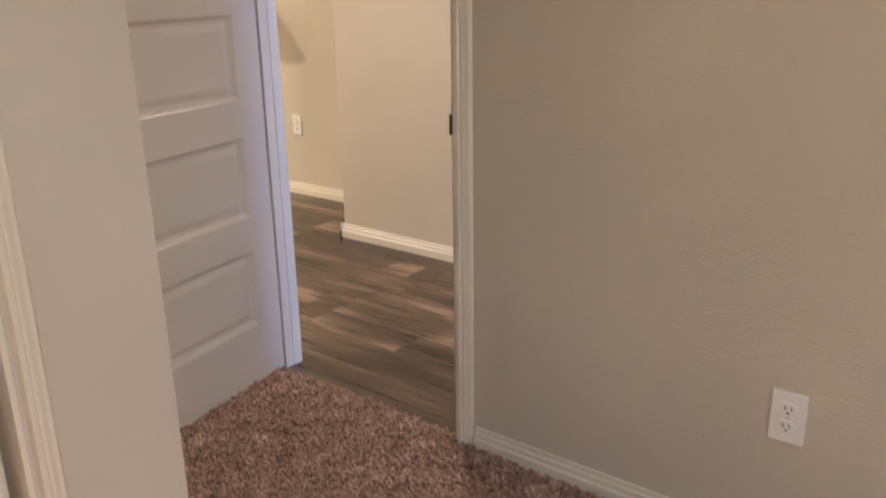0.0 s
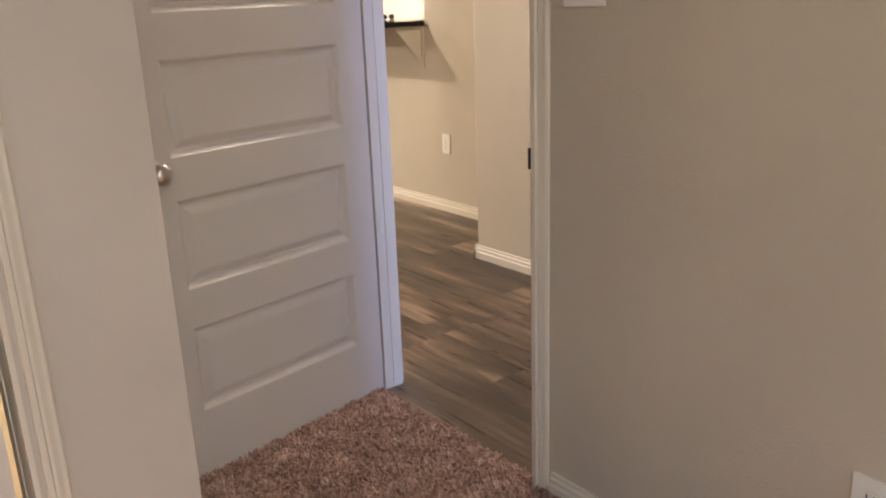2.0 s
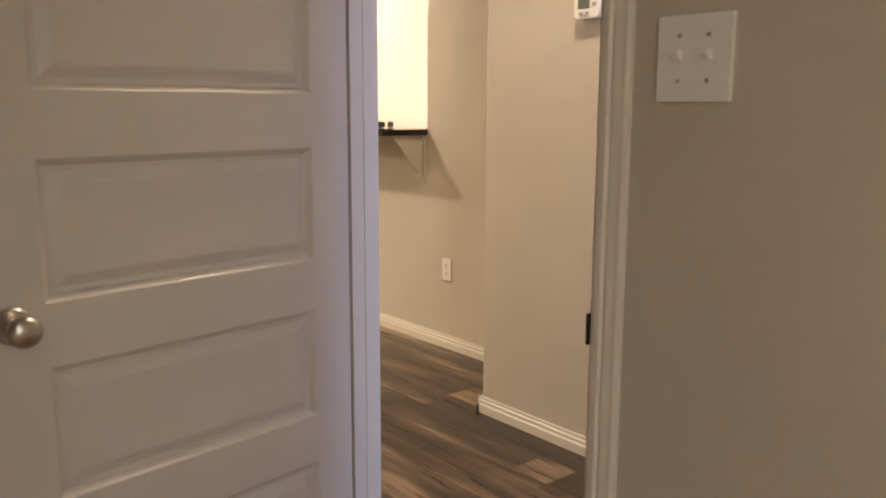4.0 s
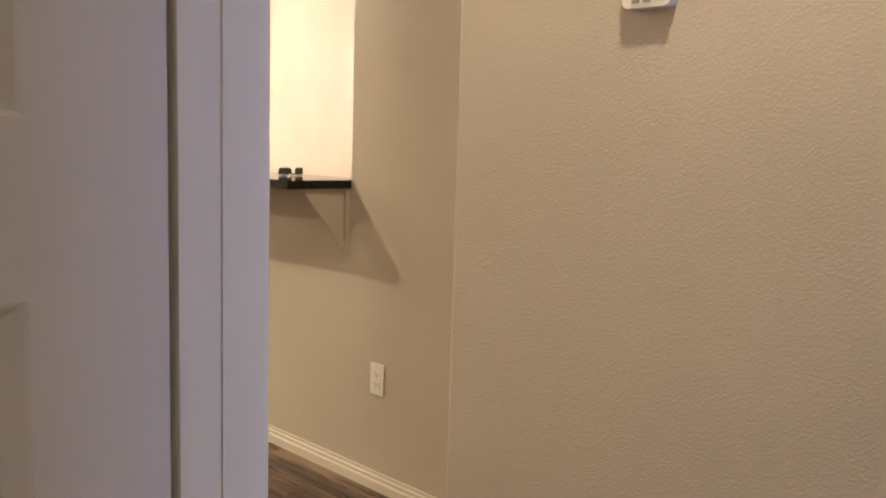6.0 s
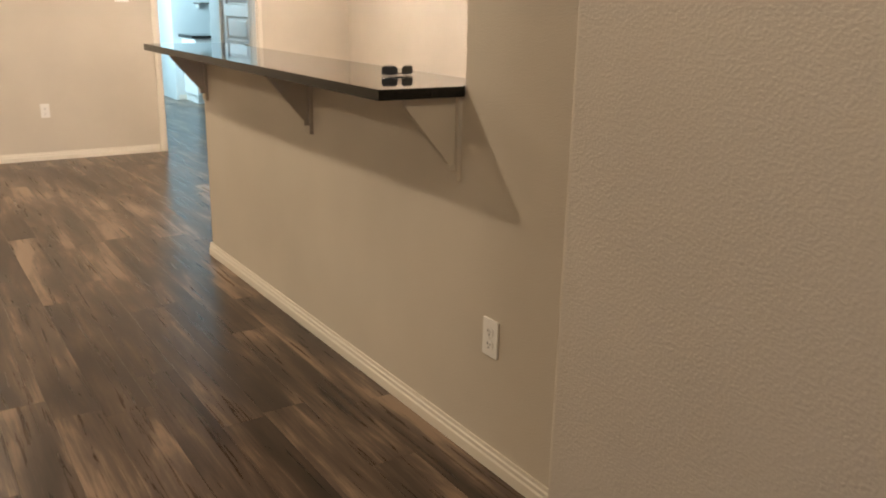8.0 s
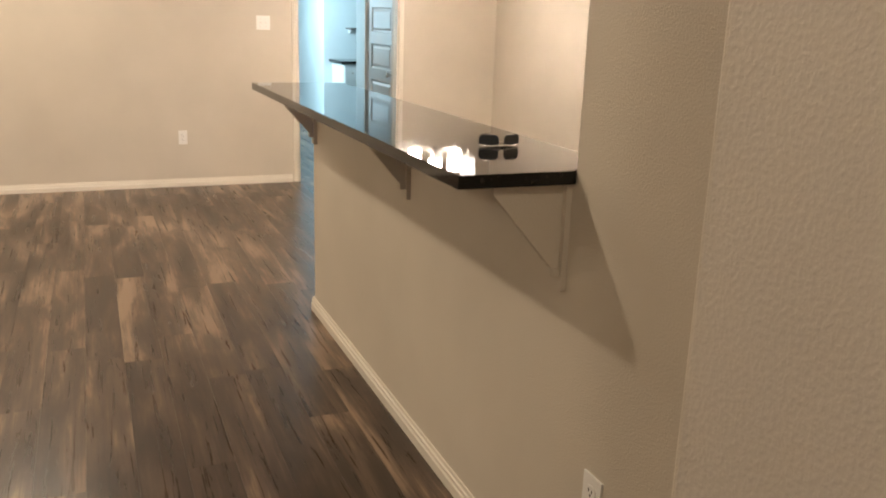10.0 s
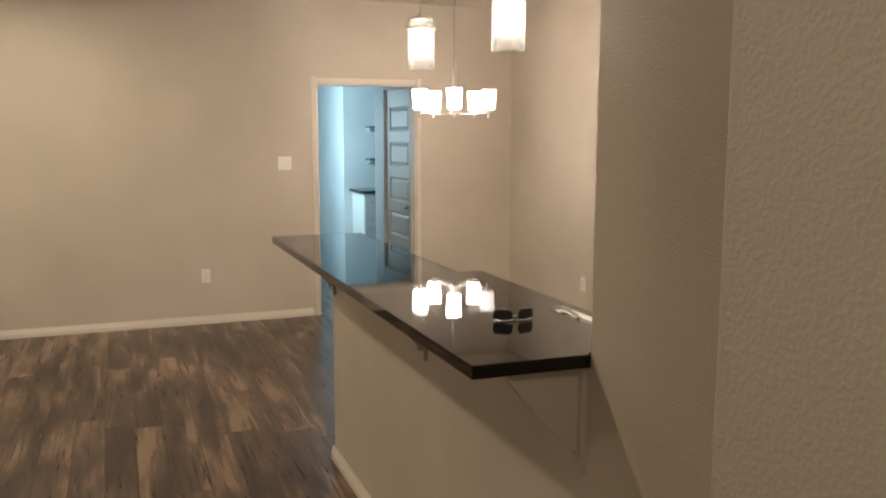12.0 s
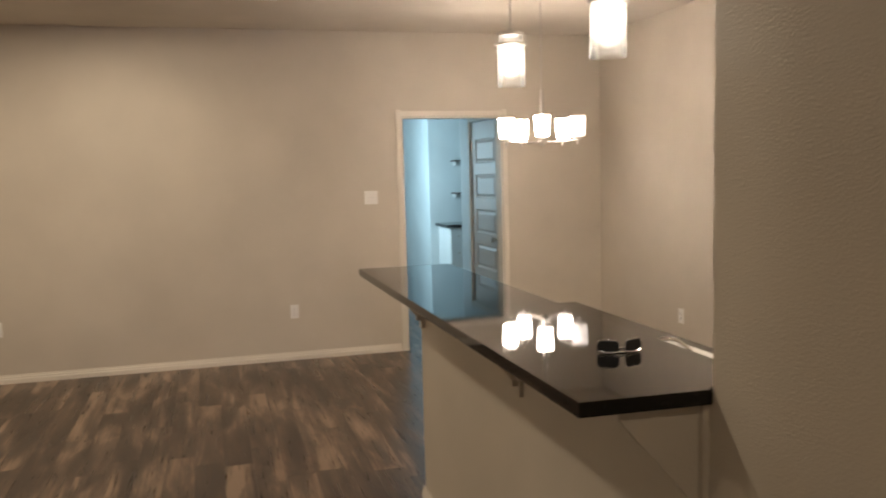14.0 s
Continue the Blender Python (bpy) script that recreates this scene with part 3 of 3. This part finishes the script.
sunglasses((-0.014, 0.335, BAR_TOP + 0.0005), -6)

# ---- plates on the walls: built facing -y, then turned ----


def wall_plate(name, at, turn, label, category, wide=0.070, high=0.114, kind="outlet", group=""):
    thing = base(name, at, label, category, group, turn)
    part("plate", prism([(-wide / 2, -high / 2), (wide / 2, -high / 2), (wide / 2, high / 2), (-wide / 2, high / 2)], -0.006, 0.0, axis=1), PLASTIC, thing, bevel=0.0025)
    if kind == "outlet":
        for z in (-0.020, 0.020):
            ring = [(0.017 * max(-0.82, min(0.82, math.cos(k * math.pi / 12))) / 0.82, z + 0.0145 * math.sin(k * math.pi / 12)) for k in range(24)]
            sock = part("receptacle", prism(ring, -0.0085, -0.005, axis=1), PLASTIC, thing)
            # Slots and ground hole are dark blocks in place of shaded recesses.
            part("slot", boxes(((-0.0075, -0.0095, z - 0.002), (-0.0052, -0.0083, z + 0.007))), SLOT, sock)
            part("slot", boxes(((0.0052, -0.0095, z - 0.001), (0.0075, -0.0083, z + 0.006))), SLOT, sock)
            part("ground_hole", lathe([(0.0005, -0.0095), (0.0027, -0.0095), (0.0027, -0.0083), (0.0005, -0.0083)], 10, at=(0, 0, z - 0.0085), axis="y"), SLOT, sock)
        part("screw", lathe([(0.0005, -0.0075), (0.003, -0.0072), (0.003, -0.005)], 10, axis="y"), NICKEL, thing)
    elif kind == "switch":
        for x in ([-0.023, 0.023] if wide > 0.1 else [0]):
            part("toggle", prism([(-0.006, -0.004), (-0.018, 0.004), (-0.018, 0.011), (-0.006, 0.012)], x - 0.005, x + 0.005, axis=0), PLASTIC, thing, bevel=0.001)
            for z in (-0.030, 0.030):
                part("screw", lathe([(0.0005, -0.0075), (0.003, -0.0072), (0.003, -0.005)], 10, at=(x, 0, z), axis="y"), NICKEL, thing)
    return thing


wall_plate("outlet", (X_BED, -3.455, 0.364), -90, "white duplex outlet on the bedroom wall", "outlet", group="outlets")
wall_plate("light_switch", (X_BED, -2.752, 1.303), -90, "white double toggle switch beside the bedroom doorway", "light switch", 0.114, 0.114, "switch")
wall_plate("outlet", (0, -0.177, 0.414), -90, "white duplex outlet on the wall under the bar", "outlet", group="outlets")
wall_plate("outlet", (-0.278, Y_FAR, 0.412), 0, "white duplex outlet on the far wall", "outlet", group="outlets")
wall_plate("outlet", (-2.545, Y_FAR, 0.425), 0, "white duplex outlet on the far wall", "outlet", group="outlets")
wall_plate("light_switch", (0.408, Y_FAR, 1.348), 0, "white double toggle switch beside the washroom door", "light switch", 0.114, 0.114, "switch")
wall_plate("outlet", (X_EAST, 4.29, 0.392), -90, "white duplex outlet on the dining wall", "outlet", group="outlets")
wall_plate("light_switch", (X_HALL, -1.858, 0.375), -90, "white single wall plate low on the hall wall", "wall plate", 0.070, 0.114, "switch")


THERMO = rounded([(-0.054, -0.044, 1), (0.054, -0.044, 1), (0.054, 0.044, 1), (-0.054, 0.044, 1)], 0.016, 5)


def thermostat(at):
    thing = base("thermostat", at, "white rounded thermostat with a grey display on the hall wall", "thermostat", turn=-90)
    part("body", prism(THERMO, -0.026, 0.0, axis=1), PLASTIC, thing, bevel=0.004, smooth=False)
    part("display", boxes(((-0.036, -0.0275, -0.014), (0.014, -0.0250, 0.030))), SCREEN, thing)
    for x, z in ((0.034, 0.020), (0.034, -0.002), (-0.022, -0.030), (0.002, -0.030)):
        part("button", boxes(((x - 0.008, -0.0285, z - 0.005), (x + 0.008, -0.0250, z + 0.005))), BUTTON, thing, "grey rubber button", bevel=0.0015)


thermostat((X_HALL, -1.503, 1.574))

# ---- lamps ----


def downlight(x, y):
    thing = base("recessed_downlight", (x, y, TOP), "white recessed ceiling downlight, lit", "downlight", "recessed downlights")
    part("trim_ring", lathe([(0.066, 0.0), (0.066, -0.008), (0.092, -0.006), (0.095, 0.0)], 32, closed=True), PLASTIC, thing, smooth=False)
    part("lens", lathe([(0.002, -0.003), (0.065, -0.003), (0.065, -0.001), (0.002, -0.001)], 32), LENS, thing)


# The added, unseen cans get the same fixture.
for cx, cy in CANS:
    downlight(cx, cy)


def pendant(x, y):
    """A jar of clear glass over an opal cylinder, on a thin rod from the ceiling."""
    bottom = 1.795
    thing = base("pendant_lamp", (x, y, bottom), "clear glass jar pendant with a lit opal core over the bar", "pendant lamp", "pendants over the bar")
    thing.scale = (0.87, 0.87, 1)
    part("rod", lathe([(0.0005, 0.162), (0.0032, 0.162), (0.0032, TOP - bottom - 0.02), (0.0005, TOP - bottom - 0.02)], 10), NICKEL, thing)
    part("canopy", lathe([(0.004, TOP - bottom - 0.026), (0.055, TOP - bottom - 0.018), (0.060, TOP - bottom), (0.004, TOP - bottom)], 24), NICKEL, thing, smooth=False)
    part("cap", lathe([(0.003, 0.170), (0.010, 0.168), (0.010, 0.158), (0.034, 0.156), (0.034, 0.148), (0.003, 0.148)], 24), NICKEL, thing)
    for k in range(3):
        w = k * 2 * math.pi / 3 + 0.4
        c, s = math.cos(w), math.sin(w)
        tube([(0, 0, 0.153), (0.05 * c, 0.05 * s, 0.154)], 0.003, "cap_arm", NICKEL, thing, steps=2)
    for side in (-1, 1):
        tube([(side * 0.049, 0, 0.112), (side * 0.053, 0, 0.130), (side * 0.047, 0, 0.152), (side * 0.020, 0, 0.160)], 0.0022, "bail_wire", NICKEL, thing, steps=4)
        tube([(side * 0.050, -0.012, 0.121), (side * 0.055, 0, 0.121), (side * 0.050, 0.012, 0.121)], 0.003, "clasp", NICKEL, thing, steps=3)
    part("collar", lathe([(0.036, 0.118), (0.050, 0.118), (0.050, 0.124), (0.036, 0.124)], 28, closed=True), NICKEL, thing)
    jar = part("jar", lathe([(0.0465, 0.0), (0.0465, 0.112), (0.041, 0.120), (0.041, 0.146), (0.0385, 0.146), (0.0385, 0.118), (0.044, 0.111), (0.044, 0.0)], 36, closed=True), JAR, thing, "clear glass jar", smooth=False)
    jar.visible_shadow = False
    part("core", lathe([(0.002, 0.034), (0.016, 0.036), (0.030, 0.050), (0.034, 0.072), (0.030, 0.096), (0.018, 0.110), (0.012, 0.124), (0.002, 0.125)], 24), CORE, thing, "lit opal glass core", smooth=True)


for y in (0.318, 0.938):
    pendant(-0.05, y)


def chandelier(x, y):
    thing = base("chandelier", (x, y, 1.735), "brushed nickel chandelier with five opal shades, four lit", "chandelier")
    up = TOP - 1.735
    part("canopy", lathe([(0.004, up - 0.045), (0.02, up - 0.042), (0.060, up - 0.016), (0.066, up), (0.004, up)], 28), NICKEL, thing, smooth=False)
    part("rod", lathe([(0.0005, 0.36), (0.004, 0.36), (0.004, up - 0.04), (0.0005, up - 0.04)], 10), NICKEL, thing)
    part("stem", lathe([(0.001, 0.02), (0.018, 0.02), (0.016, 0.12), (0.012, 0.36), (0.001, 0.362)], 18), NICKEL, thing, smooth=False)
    part("hub", lathe([(0.002, -0.025), (0.016, -0.018), (0.036, 0.0), (0.036, 0.016), (0.012, 0.026), (0.002, 0.026)], 24), NICKEL, thing, smooth=False)
    for k in range(5):
        w = radians(72 * k + 32)
        c, s = math.cos(w), math.sin(w)
        r = 0.254
        tube([(0.03 * c, 0.03 * s, 0.006), (0.12 * c, 0.12 * s, 0.004), (r * c, r * s, 0.012)], 0.006, "arm", NICKEL, thing, steps=4)
        part("cup", lathe([(0.003, -0.022), (0.009, -0.020), (0.009, 0.012), (0.030, 0.018), (0.032, 0.030), (0.003, 0.030)], 18, at=(r * c, r * s, 0)), NICKEL, thing, smooth=False)
        part("shade", lathe([(0.026, 0.030), (0.045, 0.036), (0.053, 0.168), (0.050, 0.168), (0.042, 0.041), (0.026, 0.035)], 28, at=(r * c, r * s, 0), closed=True), DIM_OPAL if k == 4 else OPAL, thing,
             "opal glass shade with a dead bulb, given a faint glow" if k == 4 else "lit opal glass shade", smooth=True)


chandelier(1.315, 4.04)


def ceiling_vent(x, y):
    thing = base("ceiling_vent", (x, y, TOP), "white slatted air vent in the ceiling", "air vent")
    part("frame", boxes(((-0.16, -0.10, -0.008), (0.16, -0.075, 0)), ((-0.16, 0.075, -0.008), (0.16, 0.10, 0)), ((-0.16, -0.075, -0.008), (-0.135, 0.075, 0)),
                        ((0.135, -0.075, -0.008), (0.16, 0.075, 0))), PLASTIC, thing)
    # Dark sheet stands in for the shade behind the slats.
    part("backing", boxes(((-0.135, -0.075, -0.002), (0.135, 0.075, -0.0005))), SLOT, thing)
    for k in range(9):
        sx = -0.12 + k * 0.03
        part("slat", prism([(sx - 0.006, -0.003), (sx + 0.003, -0.009), (sx + 0.006, -0.008), (sx - 0.003, -0.003)], -0.075, 0.075, axis=1), PLASTIC, thing)


ceiling_vent(-0.57, 4.38)

# ---- washroom furniture ----


def vanity():
    thing = base("vanity_cabinet", (0, 0, 0), "white vanity with three drawers beside an open knee space", "vanity")
    part("body", boxes(((2.03, 8.93, 0.10), (2.24, 9.495, 0.83)), ((2.05, 8.99, 0.0), (2.24, 9.495, 0.10)), ((2.72, 8.93, 0.0), (2.74, 9.495, 0.83)), ((2.24, 9.46, 0.10), (2.72, 9.495, 0.83))), CABINET, thing)
    for z0, z1 in ((0.12, 0.38), (0.39, 0.62), (0.63, 0.81)):
        d = part("drawer", boxes(((2.042, 8.912, z0), (2.228, 8.930, z1))), CABINET, thing, bevel=0.003)
        part("knob", lathe([(0.001, -0.028), (0.013, -0.026), (0.013, -0.018), (0.005, -0.012), (0.005, 0)], 12, at=(2.135, 8.912, (z0 + z1) / 2), axis="y"), NICKEL, d)
    top = new("granite_slab", finish("granite_slab", boxes(((1.99, 8.90, 0.832), (2.76, 9.498, 0.868))), GRANITE, 0.006))
    tagged(top, "black granite vanity top with a small upstand", "vanity top")


vanity()


def shelf(z):
    thing = base("wall_shelf", (0, 0, 0), "thin dark wall shelf on the washroom wall", "shelf", "washroom shelves")
    part("board", boxes(((2.22, 9.27, z), (2.75, 9.498, z + 0.018))), SHELF, thing, bevel=0.002)
    part("cleat", boxes(((2.26, 9.46, z - 0.05), (2.29, 9.498, z))), CABINET, thing)


for z in (1.25, 1.68):
    shelf(z)

# ---- carpet ----
structure("carpet", boxes(((-6.0, -6.2, -0.012), (X_BED + 0.018, -1.735, 0.004))), PILE, "brown and tan twisted cut-pile bedroom carpet", "carpet")


def carpet_tufts():
    """Twisted yarn ends over the stretch of carpet next to the doorway."""
    rng = np.random.default_rng(5)
    n = 40000
    x = rng.uniform(-3.0, X_BED + 0.016, n)
    y = rng.uniform(-3.9, -1.75, n)
    keep = ~((x < X_CLOSET + 0.01) & (y > Y_CLOSET - 0.015)) & (x - 0.2 > -3.0 - (y + 3.9) * 0.0)
    x, y = x[keep], y[keep]
    n = len(x)
    h = rng.uniform(0.006, 0.016, n)
    r = rng.uniform(0.0034, 0.0068, n)
    lean = rng.normal(0, 0.007, (n, 2))
    w0 = rng.uniform(0, 2 * math.pi, n)
    verts = np.zeros((n, 7, 3))
    for k in range(3):
        w = w0 + k * 2 * math.pi / 3
        verts[:, k] = np.stack([x + r * 0.7 * np.cos(w), y + r * 0.7 * np.sin(w), np.full(n, 0.001)], 1)
        verts[:, 3 + k] = np.stack([x + lean[:, 0] * 0.6 + r * np.cos(w + 0.5), y + lean[:, 1] * 0.6 + r * np.sin(w + 0.5), 0.004 + h * 0.7], 1)
    verts[:, 6] = np.stack([x + lean[:, 0], y + lean[:, 1], 0.004 + h], 1)
    tri = np.array([(0, 1, 4), (0, 4, 3), (1, 2, 5), (1, 5, 4), (2, 0, 3), (2, 3, 5), (3, 4, 6), (4, 5, 6), (5, 3, 6)])
    faces = (tri[None] + (np.arange(n) * 7)[:, None, None]).reshape(-1, 3)
    me = bpy.data.meshes.new("carpet_tufts")
    me.from_pydata(verts.reshape(-1, 3).tolist(), [], faces.tolist())
    me.materials.append(YARN)
    tagged(new("carpet_tufts", me), "brown and tan twisted carpet yarn", "carpet", "", "stuff")


carpet_tufts()

# ---- vinyl planks ----


def plank_floor():
    wide, long = 0.152, 1.22
    holder = base("floor_planks", (0, 0, 0), "dark brown wood-look vinyl plank floor", "floor", kind="structure")
    shared = {}
    rest = []

    def plank_points(w, l):
        e = 0.00025
        return ([(0.0001, 0.0001, -0.010), (w - 0.0002, 0.0005, -0.010), (w - 0.0002, l - 0.0002, -0.010), (0.0005, l - 0.0002, -0.010),
                 (0.0001, 0.0001, -e), (w - 0.0002, 0.0005, -e), (w - 0.0002, l - 0.0002, -e), (0.0005, l - 0.0002, -e),
                 (0.0002 + e, 0.0002 + e, 0), (w - 0.0002 - e, 0.0002 + e, 0), (w - 0.0002 - e, l - 0.0002 - e, 0), (0.0002 + e, l - 0.0002 - e, 0)],
                [(0, 1, 5, 4), (1, 2, 6, 5), (2, 3, 7, 6), (3, 0, 4, 7), (4, 5, 9, 8), (5, 6, 10, 9), (6, 7, 11, 10), (7, 4, 8, 11), (8, 9, 10, 11)])
    rng = random.Random(11)
    zones = [(X_BED + 0.020, X_HALL + 0.0, -6.2, -1.62), (-4.6, X_EAST, -1.62, Y_FAR + 0.115), (0.55, 4.2, Y_FAR + 0.115, 11.5)]
    columns = range(-31, 28)
    for c in columns:
        x = c * wide
        start = -6.3 - rng.random() * long
        for x0, x1, y0, y1 in zones:
            a, b = max(x, x0), min(x + wide, x1)
            if b - a < 0.004:
                continue
            y = start
            while y < y1:
                lo, hi = max(y, y0), min(y + long, y1)
                if hi - lo > 0.004:
                    near = -2.5 < a < 0.7 and -2.9 < lo < 5.2
                    w, l = round(b - a, 4), round(hi - lo, 4)
                    if near:
                        if (w, l) not in shared:
                            p, f = plank_points(w, l)
                            me = bpy.data.meshes.new("plank")
                            me.from_pydata(p, [], f)
                            me.materials.append(VINYL)
                            shared[(w, l)] = me
                        ob = new("plank", shared[(w, l)])
                        ob.parent = holder
                        ob.location = (a, lo, 0)
                    else:
                        rest.append((a, lo, w, l))
                y += long
    verts, faces = [], []
    for a, lo, w, l in rest:
        p, f = plank_points(w, l)
        k = len(verts)
        verts += [(x + a, y + lo, z) for x, y, z in p]
        faces += [tuple(i + k for i in q) for q in f]
    me = bpy.data.meshes.new("more_planks")
    me.from_pydata(verts, [], faces)
    me.materials.append(VINYL_REST)
    ob = new("more_planks", me)
    ob.parent = holder
    tagged(ob, kind="stuff")


plank_floor()
